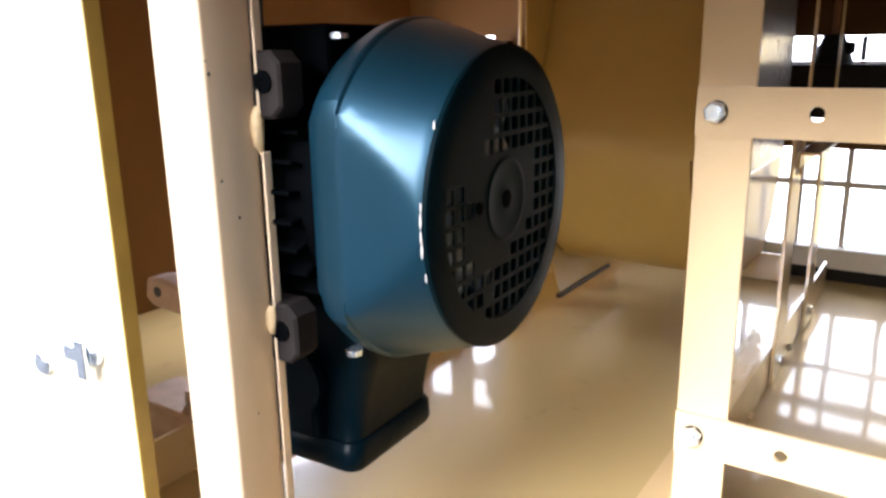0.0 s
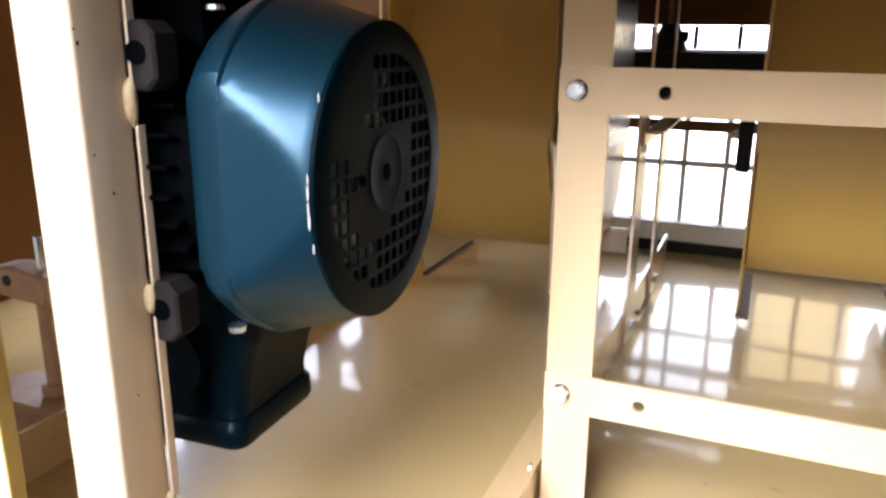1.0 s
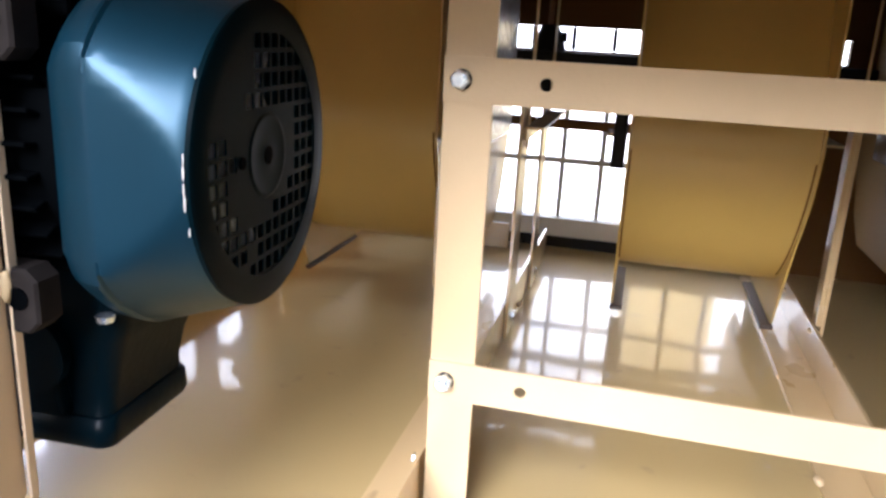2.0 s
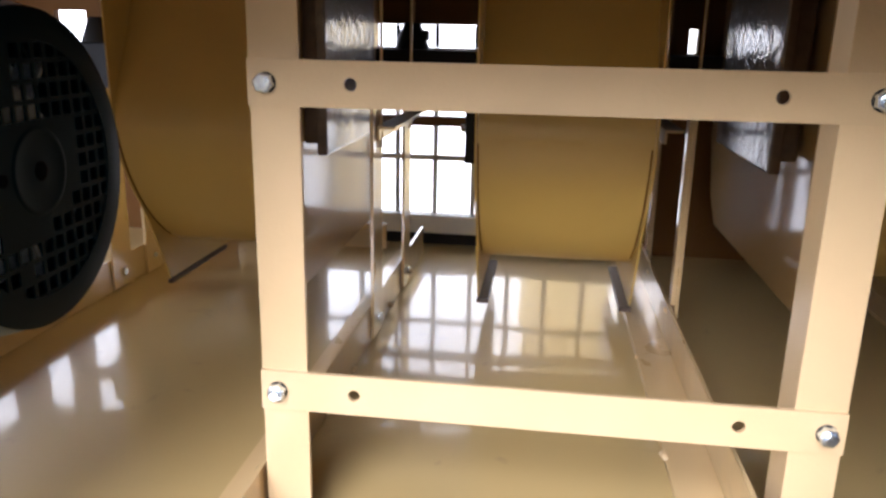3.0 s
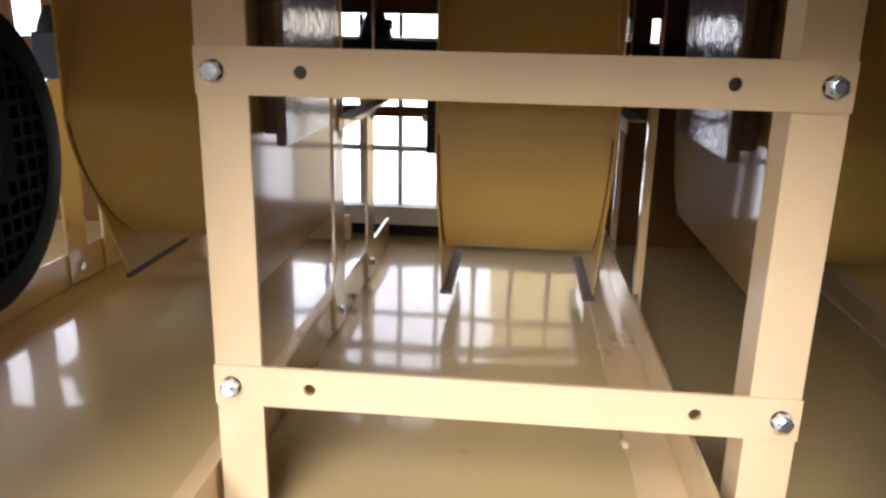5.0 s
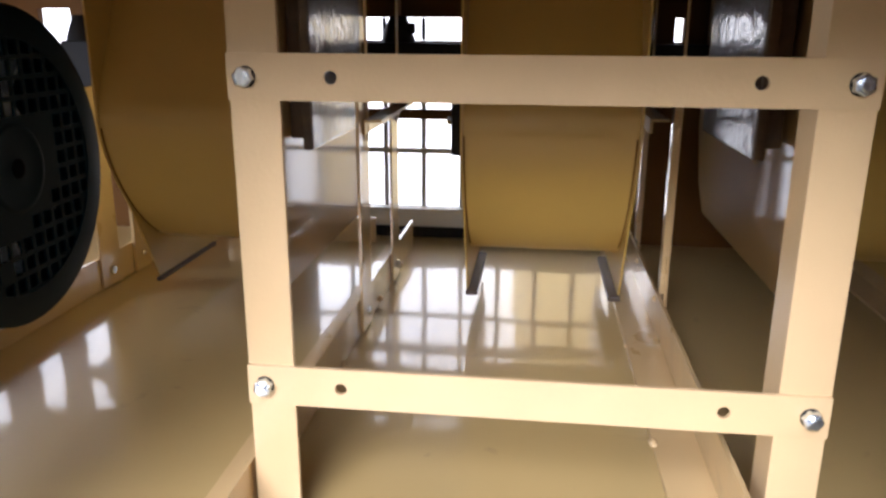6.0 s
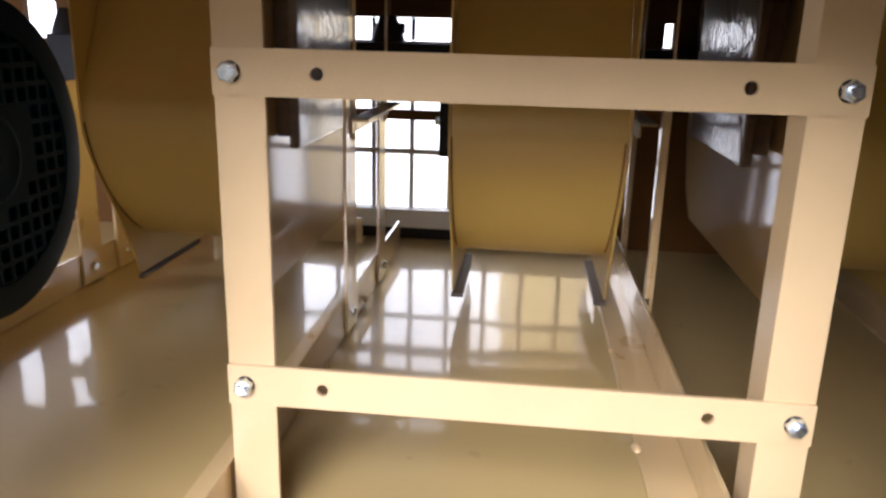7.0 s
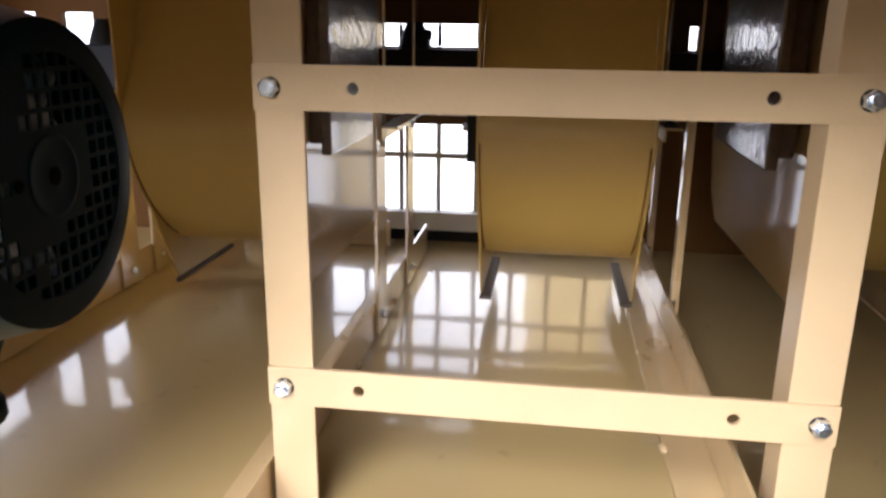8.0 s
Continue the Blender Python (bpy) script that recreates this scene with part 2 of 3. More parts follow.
# unseen lintel, added to keep front light off the upper parts
thing("lintel", boxed(LEFT, RIGHT, FLOOR_FRONT, FLOOR_FRONT + 0.018, 0.552, CEIL + 0.02), M_SHADED_WALL, "unseen sheet over the front opening, added to shade the upper interior", "lintel", kind="structure")
# unseen sheet, added to dim the frame's upper right
thing("front_light_blocker", boxed(0.37, RIGHT, FLOOR_FRONT, FLOOR_FRONT + 0.018, -0.006, 0.551), M_SHADED_WALL, "unseen sheet beside the front opening, added to block light from the right", "wall", kind="structure")
# two unseen dark walls, added to hold back low and right-hand sky light
thing("sky_blocker_rear", boxed(-5.0, 1.29, -3.1, -3.0, -0.70, 0.62), M_BLOCKER, "unseen low dark wall, added to block low sky light from the front", "wall", kind="structure")
thing("sky_blocker_side", boxed(1.30, 1.40, -4.0, 6.0, -0.70, 3.0), M_BLOCKER, "unseen dark wall, added to block sky light from the right", "wall", kind="structure")
thing("backdrop", boxed(-5, 5, 4.0, 4.02, -0.69, 3.0), M_OUTSIDE_GLOW, "glowing sheet standing in for daylight behind the machine", "backdrop", kind="structure")
# added sheet, hidden by the drum, that turns the floor's window reflections yellow
thing("yellow_reflector", boxed(0.01, 0.45, 3.70, 3.72, -0.69, 1.45), M_REFLECTOR, "yellow sheet behind the rear windows, added to tint the floor's reflections", "panel", kind="structure")
thing("backdrop", boxed(-5.02, -5.0, -3.0, 3.9, -0.69, 3.0), M_OUTSIDE_GLOW, "glowing sheet standing in for daylight beside the machine", "backdrop", kind="structure")


ROWS_ALL = ((0.072, 0.194), (0.206, 0.271), (0.292, 0.333), (0.440, 0.488))
BAYS = ((-1.18, -1.105, ((0.20, 0.505),)), (-1.04, -0.962, ((0.23, 0.385), (0.425, 0.505))), (-0.413, 0.2785, ROWS_ALL), (0.318, 0.327, ROWS_ALL[-1:]), (0.374, 0.392, ROWS_ALL[-1:]))


def back_wall():
    bm = bmesh.new()
    y0, y1 = BACK, BACK + 0.02
    xs = [LEFT]
    for x0, x1, rows in BAYS:
        xs += [x0, x1]
    xs.append(RIGHT)
    for a, b in zip(xs[0::2], xs[1::2]):
        box(bm, a, b, y0, y1, 0.0, CEIL)
    for x0, x1, rows in BAYS:
        z = 0.0
        for lo, hi in rows:
            box(bm, x0, x1, y0, y1, z, lo) if lo > 0.22 or len(rows) == 1 else None
            z = hi
        box(bm, x0, x1, y0, y1, z, CEIL)
    return bm


thing("wall_back", back_wall(), M_SHADED_WALL, "beige rear wall with barred window slots, backlit shade put into its colour", "wall", kind="structure")


def window(number, x0, x1):
    w = empty("window_%d" % number, (0, 0, 0), "barred rear window slots, blown out by daylight", "window", kind="structure")
    part("window_sill", boxed(x0, x1, BACK - 0.012, BACK + 0.03, 0.028, 0.070, bevel=0.002), M_SILL, w, "pale grey window sill")
    part("kick_plate", boxed(x0, x1, BACK, BACK + 0.02, 0.0, 0.027), M_BLACK, w, "dark strip under the sill")
    part("crossbar", boxed(x0, x1, BACK + 0.002, BACK + 0.014, 0.194, 0.206, bevel=0.002), M_SILL, w)
    part("crossbar", boxed(x0, x1, BACK + 0.002, BACK + 0.016, 0.271, 0.292, bevel=0.003), M_BLACK, w)
    n = max(1, round((x1 - x0) / 0.0865))
    for i in range(1, n):
        x = x0 + (x1 - x0) * i / n
        part("mullion", boxed(x - 0.0055, x + 0.0055, BACK + 0.004, BACK + 0.012, 0.071, 0.332, bevel=0.002), M_SILL, w)
        part("mullion", boxed(x - 0.0045, x + 0.0045, BACK + 0.004, BACK + 0.012, 0.441, 0.487, bevel=0.002), M_BLACK, w)


window(1, -0.413, 0.2785)
thing("rear_beam", boxed(-0.955, RIGHT - 0.01, BACK - 0.06, BACK - 0.004, 0.335, 0.436, bevel=0.003), M_BLACK,
      "black horizontal beam across the rear windows", "beam", kind="structure")


# ---- rails on the floor ----
def weld_bead(x, y, z, size, stretch):
    bm = bmesh.new()
    bmesh.ops.create_icosphere(bm, subdivisions=2, radius=1.0)
    for v in bm.verts:
        k = 1 + 0.35 * noise.noise(v.co * 1.7 + Vector((x, y, z)) * 50)
        v.co = Vector((x + v.co.x * size * k, y + v.co.y * size * stretch[0] * k, z + v.co.z * size * stretch[1] * k))
    return bm


def rail(x, y0, y1, beads=()):
    """Angle iron: upright leg with its inner face at x, foot leg towards -x."""
    t, leg = 0.005, 0.06
    r = empty("floor_rail", (x, y0, 0), "beige painted angle iron rail lying on the glossy floor", "rail", group="floor rails")
    up = bmesh.new()
    prism(up, [(0, 0.001), (0, leg), (-t, leg), (-t, 0.001)], "y", 0, y1 - y0, bevel=0.0008)
    part("upright_leg", up, M_RAIL, r)
    foot = bmesh.new()
    prism(foot, [(-t - 0.0002, 0.001), (-t - 0.0002, t + 0.001), (-leg + 0.003, t + 0.001), (-leg + 0.003, 0.001)], "y", 0, y1 - y0, bevel=0.0008)
    part("foot_leg", foot, M_RAIL, r)
    for bx, by, bz, size in beads:
        part("weld_bead", weld_bead(bx - x, by - y0, bz, size, (2.2, 0.8)), M_WELD, r, smooth=60)
    return r


rail(-0.68, 0.42, 1.62, [(-0.676, 1.30, 0.004, 0.004)])
rail(-0.165, 0.42, 1.62, [(-0.162, 1.24, 0.012, 0.005), (-0.162, 1.45, 0.010, 0.004), (-0.162, 0.98, 0.006, 0.004), (-0.221, 0.60, 0.006, 0.004)])
rail(0.30, 0.42, 1.62, [(0.243, 0.815, 0.006, 0.005), (0.243, 1.10, 0.005, 0.003), (0.297, 1.195, 0.050, 0.006), (0.296, 1.42, 0.045, 0.005), (0.292, 0.92, 0.008, 0.004)])
rail(0.74, 0.42, 1.62, [(0.683, 1.25, 0.006, 0.004)])


def cross_rail(x0, x1, y):
    c = empty("cross_rail", (x0, y, 0), "beige angle iron cross rail lying along the rear wall", "rail")
    part("upright_leg", boxed(0, x1 - x0, 0.0, 0.005, 0.001, 0.058, bevel=0.0008), M_RAIL, c)
    part("foot_leg", boxed(0, x1 - x0, 0.0052, 0.045, 0.001, 0.006, bevel=0.0008), M_RAIL, c)
    return c


cross_rail(-0.60, -0.252, 1.635)


# ---- front frame ----
POSTS = ((-0.161, -0.118), (0.312, 0.355))
FY = 0.634


def frame_post(x0, x1, wing, top):
    """Angle iron post: the front leg faces the camera, the other leg runs back."""
    p = empty("frame_post", ((x0 + x1) / 2, FY, 0), "beige painted angle iron post of the front frame", "post", group="front frame posts")
    w = x1 - x0
    t = 0.005
    bm = bmesh.new()
    if wing > 0:
        out = [(-w / 2, 0), (w / 2, 0), (w / 2, w), (w / 2 - t, w), (w / 2 - t, t), (-w / 2, t)]
    else:
        out = [(-w / 2, 0), (w / 2, 0), (w / 2, t), (-w / 2 + t, t), (-w / 2 + t, w), (-w / 2, w)]
    prism(bm, out, "z", 0.001, top, bevel=0.0008)
    part("angle_iron", bm, M_FRAME, p)
    return p


frame_post(*POSTS[0], -1, CEIL - 0.002)
frame_post(*POSTS[1], -1, CEIL - 0.002)


def crossbar(z, name_label):
    bar = empty("frame_crossbar", (-0.161, FY - 0.0045, z), name_label, "flat bar", group="front frame crossbars")
    part("flat_bar", holed_bar(0.516, 0.0385, 0.0045, (0.088, 0.428), 0.0056), M_FRAME, bar)
    return bar


crossbar(0.424, "beige flat bar bolted across the front posts, upper")
crossbar(0.144, "beige flat bar bolted across the front posts, lower")


def hex_bolt(x, y, z, turn, nut=False, size=0.0088, facing="-y"):
    b = empty("hex_bolt", pose(x, y, z, 0, turn, 0), "shiny zinc plated hex " + ("nut with a bolt end" if nut else "bolt head") + " holding the crossbar", "bolt", group="frame bolts")
    bm = bmesh.new()
    revolve(bm, [(size * 0.80, -0.0095), (size * 0.98, -0.0088), (size, -0.0075), (size, -0.0012)], (0, 0, 0), "y", 6)
    head = part("head", bm, M_ZINC, b)
    part("washer", revolve(bmesh.new(), [(size * 1.02, -0.0011), (size * 1.02, -0.0001)], (0, 0, 0), "y", 24), M_BLACK, b, "dark washer under the head")
    if nut:
        part("bolt_end", revolve(bmesh.new(), [(0.0044, -0.0135), (0.0052, -0.0128), (0.0052, -0.009)], (0, 0, 0), "y", 18), M_ZINC, b)
    return b


BX = (-0.145, 0.339)
hex_bolt(BX[0], FY - 0.0045, 0.424, 12)
hex_bolt(BX[0], FY - 0.0045, 0.144, 40, nut=True)
hex_bolt(BX[1], FY - 0.0045, 0.424, 25, nut=True)
hex_bolt(BX[1], FY - 0.0045, 0.144, 5, nut=True)


# ---- drums ----
def drum_profile(z0=0.112, nose=(1.053, 0.330), mid=1.25):
    """The casing's front from the top down as (y, z): leaning forward to a blunt nose, then curving back under."""
    top = [(1.172, CEIL - 0.006), (1.162, 0.630), (1.146, 0.560), (1.126, 0.500), (1.106, 0.455), (1.089, 0.425), (1.075, 0.400), (1.0655, 0.380), (1.0585, 0.361), (1.0545, 0.345)]
    a, b = mid - nose[0], nose[1] - z0
    under = []
    for i in range(41):
        t = math.pi / 2 * i / 40
        under.append((mid - a * math.cos(t) ** (2 / 1.6), nose[1] - b * math.sin(t) ** (2 / 1.6)))
    rear = [(mid + 0.04, z0 + 0.006), (mid + 0.08, z0 + 0.022), (mid + 0.12, z0 + 0.050), (mid + 0.16, z0 + 0.092), (mid + 0.19, z0 + 0.145), (mid + 0.20, z0 + 0.220)]
    return top, under, rear


def drum(x0, x1, label, paints, left=(0.055, 1.182), right=(0.055, 1.182), strips=False):
    """A round-bottomed casing between two side plates."""
    d = empty("drum_casing", (0, 0, 0), label, "drum casing", group="drum casings")
    top, under, rear = drum_profile()
    t = 0.003
    for sx, (low, tip), inward, paint in ((x0 - t, left, 1, paints[0]), (x1, right, -1, paints[1])):
        edge = [(y - 0.003, z) for y, z in under if z > 0.19 and y - 0.003 < tip][::2]
        side = [(1.050, CEIL - 0.005)] + edge + [(tip, low + 0.006), (tip + 0.006, low), (1.56, low), (1.62, low + 0.05), (BACK - 0.03, low + 0.16), (BACK - 0.03, CEIL - 0.005)]
        part("side_plate", prism(bmesh.new(), side, "x", sx, sx + t, bevel=0.0006), paint, d, "glossy beige side plate")
        if low < 0.06:
            wide = 0.0185 if strips else 0.0075
            e0, e1 = (sx - 0.001, sx + wide) if inward > 0 else (sx + t - wide, sx + t + 0.001)
            part("edge_strip", boxed(e0, e1, tip - 0.004, 1.410, low - 0.0075, low - 0.0003, bevel=0.0012), M_SKID, d, "dark brown strip along the lower edge")
    # thin brown strips paint the shadow where sheet meets side plate
    for sx in (x0 + 0.0006, x1 - 0.0046):
        lip = [(y - 0.0015, z) for y, z in under if 0.13 < z < 0.325]
        back = [(y + 0.004, z + 0.004) for y, z in reversed(lip)]
        part("joint_shade", prism(bmesh.new(), lip + back, "x", sx, sx + 0.0022), M_SHADED_WALL, d, "brown strip painting the shadow in the joint of sheet and plate")
    bm = bmesh.new()
    pts = top + under + rear
    inner = [(y + 0.004, z + (0.004 if z < 0.2 else 0.0)) for y, z in pts]
    xs = (x0 + 0.0004, x1 - 0.0004)
    rows = [[bm.verts.new((x, y, z)) for y, z in line] for line in (pts, inner) for x in xs]
    for i in range(len(pts) - 1):
        bm.faces.new((rows[0][i], rows[1][i], rows[1][i + 1], rows[0][i + 1]))
        bm.faces.new((rows[2][i], rows[3][i], rows[3][i + 1], rows[2][i + 1]))
    part("curved_sheet", bm, M_DRUM, d, "curved beige painted front sheet", smooth=40)
    return d


drum(-0.004, 0.235, "beige curved drum casing standing behind the bolted frame", (M_DRUM, M_DRUM), strips=True)
drum(-0.533, -0.278, "beige curved drum casing behind the electric motor", (M_DRUM, M_PANEL), right=(0.079, 1.075))
drum(0.437, 0.690, "beige curved drum casing in the end bay", (M_PANEL, M_DRUM), left=(0.110, 1.04), right=(0.062, 1.182))


def rail_bolt(x, y, z):
    b = empty("rail_bolt", (x, y, z), "small zinc hex bolt through the floor rail", "bolt", group="rail bolts")
    part("head", revolve(bmesh.new(), [(0.0062, -0.0065), (0.0072, -0.0055), (0.0072, -0.001)], (0, 0, 0), "x", 6), M_ZINC, b)
    part("washer", revolve(bmesh.new(), [(0.0095, -0.0012), (0.0095, -0.0001)], (0, 0, 0), "x", 18), M_ZINC, b)
    return b


rail_bolt(-0.1702, 0.645, 0.045)


# ---- uprights bolted to the rails ----
def upright(x, y, label, leg=0.0):
    u = empty("upright_strap", (x, y, 0), label, "flat bar", group="upright straps")
    part("strap", boxed(0.0005, 0.0055, -0.032, 0.032, 0.004, 0.365, bevel=0.0008), M_RAIL, u)
    if leg:
        part("front_leg", boxed(-leg, 0.0003, -0.032, -0.027, 0.062, 0.365, bevel=0.0008), M_RAIL, u)
    part("tie_rod", revolve(bmesh.new(), [(0.0024, 0.30), (0.0024, CEIL - 0.002)], (0.0082, 0.012, 0), "z", 12), M_RAIL, u, smooth=40)
    part("strap_bolt", revolve(bmesh.new(), [(0.007, 0.0115), (0.008, 0.010), (0.008, 0.006)], (0, 0, 0.032), "x", 6), M_ZINC, u)
    return u


for ux, uy in ((-0.165, 1.13), (-0.165, 1.385), (-0.68, 1.275)):
    upright(ux, uy, "beige flat strap standing upright on the floor rail")
for ux, uy, leg in ((0.306, 1.215, 0.007), (0.306, 1.545, 0.005)):
    upright(ux, uy, "beige angle iron upright standing on the floor rail", leg)


def end_cleat(x, y):
    c = empty("rail_cleat", (x, y, 0), "small beige upright cleat against the floor rail", "cleat")
    part("plate", boxed(0.0006, 0.0065, 0.0, 0.055, 0.001, 0.134, bevel=0.0008), M_RAIL, c)
    part("cleat_bolt", revolve(bmesh.new(), [(0.0050, 0.0105), (0.0058, 0.009), (0.0058, 0.0066)], (0, 0.028, 0.032), "x", 6), M_ZINC, c, "small zinc bolt")
    return c


end_cleat(-0.68, 1.362)


def bracket(x, y0, y1):
    b = empty("strap_bracket", (x, y0, 0.33), "beige bracket linking two upright straps", "bracket", group="strap brackets")
    part("arm", boxed(0.006, 0.034, 0.0, y1 - y0, 0.0, 0.004, bevel=0.0006), M_RAIL, b)
    part("lip", boxed(0.006, 0.0095, 0.0, y1 - y0, -0.018, -0.0005, bevel=0.0006), M_RAIL, b)
    return b


bracket(-0.165, 1.12, 1.42)
bracket(0.262, 1.20, 1.55)


# ---- bearing blocks on the drum sides ----
def bearing_block(x, y0, y1, z0, out, label):
    """A channel standing on the side plate at x, its web towards out."""
    b = empty("bearing_block", (x, y0, z0), label, "bearing block", group="bearing blocks")

    def span(p, q):
        return (min(p * out, q * out), max(p * out, q * out))
    part("web", boxed(*span(0.030, 0.046), 0, y1 - y0, 0.0, CEIL - 0.004 - z0, bevel=0.003), M_BLOCK, b)
    part("core", boxed(*span(0.0005, 0.029), 0.035, y1 - y0 - 0.02, 0.012, CEIL - 0.004 - z0, bevel=0.003), M_BLOCK, b)
    return b


bearing_block(-0.275, 1.10, 1.42, 0.290, 1, "dark brown lumpy painted bearing channel on the drum side plate")
bearing_block(0.425, 1.045, 1.37, 0.298, -1, "mottled grey-brown bearing channel on the drum side plate")


# ---- electric motor ----
MOTOR = (-0.245, 0.471, 0.372)
def electric_motor():
    m = empty("electric_motor", pose(*MOTOR, 0, 0, 2.5), "teal enamelled electric motor with a perforated fan cover", "electric motor")
    R, a = 0.106, 0.106

    # cowl: a cone with a flat on either side, open at the grille
    def section(x, cone, sq, n=96):
        out = []
        for i in range(n):
            t = 2 * math.pi * (i + 0.5) / n
            c, s = math.cos(t), math.sin(t)
            r = min(sq / max(abs(c), 1e-6), cone)
            out.append((x, r * c, r * s))
        return out
    bm = bmesh.new()
    steps = [(-0.0015, R - 0.0015, a), (-0.004, R, a)]
    for i in range(1, 13):
        f = i / 12
        steps.append((-0.004 - 0.058 * f, R + 0.018 * f, a))
    steps += [(-0.0635, R + 0.0165, a - 0.0002), (-0.065, R + 0.0190, a - 0.0004), (-0.067, R + 0.0200, a - 0.001), (-0.078, R + 0.0185, a - 0.0035), (-0.089, R + 0.013, a - 0.008), (-0.098, R + 0.003, a - 0.014), (-0.103, R - 0.010, a - 0.024)]
    loops = [[bm.verts.new(p) for p in section(*s)] for s in steps]
    inside = [[bm.verts.new((v.co.x, v.co.y * 0.985, v.co.z * 0.985)) for v in lp] for lp in loops]
    n = len(loops[0])
    for p, q in zip(loops, loops[1:]):
        for i in range(n):
            bm.faces.new((p[i], p[(i + 1) % n], q[(i + 1) % n], q[i]))
    for p, q in zip(inside, inside[1:]):
        for i in range(n):
            bm.faces.new((p[i], q[i], q[(i + 1) % n], p[(i + 1) % n]))
    for i in range(n):
        bm.faces.new((loops[0][i], inside[0][i], inside[0][(i + 1) % n], loops[0][(i + 1) % n]))
    cowl = part("fan_cowl", bm, M_TEAL, m, "teal metallic fan cowl", smooth=24)

    # bare metal where the paint is chipped along the rim
    for z, size in ((-0.032, 0.0005), (-0.014, 0.0008), (-0.006, 0.0006), (0.004, 0.0007), (0.012, 0.0005), (0.058, 0.0006)):
        y = -math.sqrt(R * R - z * z) - 0.0002
        part("paint_chip", weld_bead(-0.0035, y, z, size, (0.5, 7.0)), M_SILL, cowl, "pale chip in the paint")

    # perforated end
    pitch, hole = 0.0130, 0.0048
    bm = bmesh.new()

    def quad(*ps):
        bm.faces.new([bm.verts.new(p) for p in ps])

    spans = {6: ((-1, 3),), 5: ((-1, 5),), 4: ((-1, 6),), 3: ((-2, 6),), 2: ((4, 6),), 1: ((-6, -5), (4, 6)), 0: ((-6, -4), (4, 6)),
             -1: ((-6, -5), (4, 6)), -2: ((-6, -5), (3, 6)), -3: ((-6, -4), (1, 5)), -4: ((-6, -2), (-1, 5)), -5: ((-5, -3), (-1, 4)), -6: ((-4, -4), (-2, 3))}

    def open_cell(i, j):
        return any(lo <= i <= hi for lo, hi in spans.get(j, ()))
    k = int(R / pitch) + 1
    for i in range(-k, k + 1):
        for j in range(-k, k + 1):
            y, z = i * pitch, j * pitch
            if math.hypot(abs(y) + pitch / 2, abs(z) + pitch / 2) > 0.1045:
                continue
            h = pitch / 2
            o = [(y - h, z - h), (y + h, z - h), (y + h, z + h), (y - h, z + h)]
            if not open_cell(i, j):
                quad(*[(0.0, p, q) for p, q in o])
                continue
            c = [(y - hole, z - hole), (y + hole, z - hole), (y + hole, z + hole), (y - hole, z + hole)]
            for e in range(4):
                f = (e + 1) % 4
                quad((0.0, *o[e]), (0.0, *o[f]), (0.0, *c[f]), (0.0, *c[e]))
                quad((0.0, *c[e]), (0.0, *c[f]), (-0.0015, *c[f]), (-0.0015, *c[e]))
    bmesh.ops.remove_doubles(bm, verts=bm.verts, dist=0.0001)
    grille = part("grille", bm, M_GRILLE_SHADED, cowl, "grey-green perforated end plate, darkened to its backlit shade")
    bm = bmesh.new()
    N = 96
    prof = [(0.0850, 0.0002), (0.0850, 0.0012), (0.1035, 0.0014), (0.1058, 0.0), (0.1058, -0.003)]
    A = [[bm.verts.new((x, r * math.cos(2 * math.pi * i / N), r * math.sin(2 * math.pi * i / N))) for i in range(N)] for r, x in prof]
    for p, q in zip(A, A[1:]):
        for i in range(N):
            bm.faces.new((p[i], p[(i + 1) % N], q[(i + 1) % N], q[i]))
    part("rim", bm, M_GRILLE_SHADED, cowl, smooth=40)
    bm = bmesh.new()
    revolve(bm, [(0.030, 0.0002), (0.0285, 0.0008), (0.0265, 0.0008), (0.025, 0.0004), (0.010, 0.0004), (0.009, 0.0005)], (0, 0, 0), "x", 40)
    part("hub_boss", bm, M_GRILLE_SHADED, cowl, smooth=35)
    # solid black discs paint the darkness inside the hub's holes
    part("hub_hole_shade", revolve(bmesh.new(), [(0.0065, 0.0006), (0.0065, 0.0009)], (0, 0, 0), "x", 16), M_SHADE_BLACK, cowl)
    part("hub_hole_shade", revolve(bmesh.new(), [(0.0042, 0.0004), (0.0042, 0.0012)], (0, -0.040, 0), "x", 14), M_SHADE_BLACK, cowl)
    # fan inside
    fan = bmesh.new()
    revolve(fan, [(0.030, -0.055), (0.085, -0.050), (0.085, -0.047), (0.060, -0.044), (0.057, -0.024), (0.054, -0.021), (0.012, -0.021)], (0, 0, 0), "x", 40)
    fan = part("cooling_fan", fan, M_FAN, m, "grey plastic cooling fan behind the grille")
    for i in range(9):
        b = boxed(-0.0445, -0.024, -0.0015, 0.0015, 0.0595, 0.088)
        bmesh.ops.rotate(b, verts=b.verts, cent=(0, 0, 0), matrix=Matrix.Rotation(2 * math.pi * i / 9, 3, 'X'))
        part("blade", b, M_FAN, fan)

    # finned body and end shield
    body = part("body", revolve(bmesh.new(), [(0.05, -0.215), (0.084, -0.21), (0.090, -0.10), (0.06, -0.095)], (0, 0, 0), "x", 48), M_SHADE_BLACK, m, "dark teal cast body, shade put into its near-black colour", smooth=40)
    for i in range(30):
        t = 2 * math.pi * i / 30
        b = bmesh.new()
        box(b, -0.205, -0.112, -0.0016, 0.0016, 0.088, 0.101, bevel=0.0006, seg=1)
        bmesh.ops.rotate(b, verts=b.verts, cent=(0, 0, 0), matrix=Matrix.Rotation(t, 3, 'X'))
        part("cooling_fin", b, M_SHADE_BLACK, body)

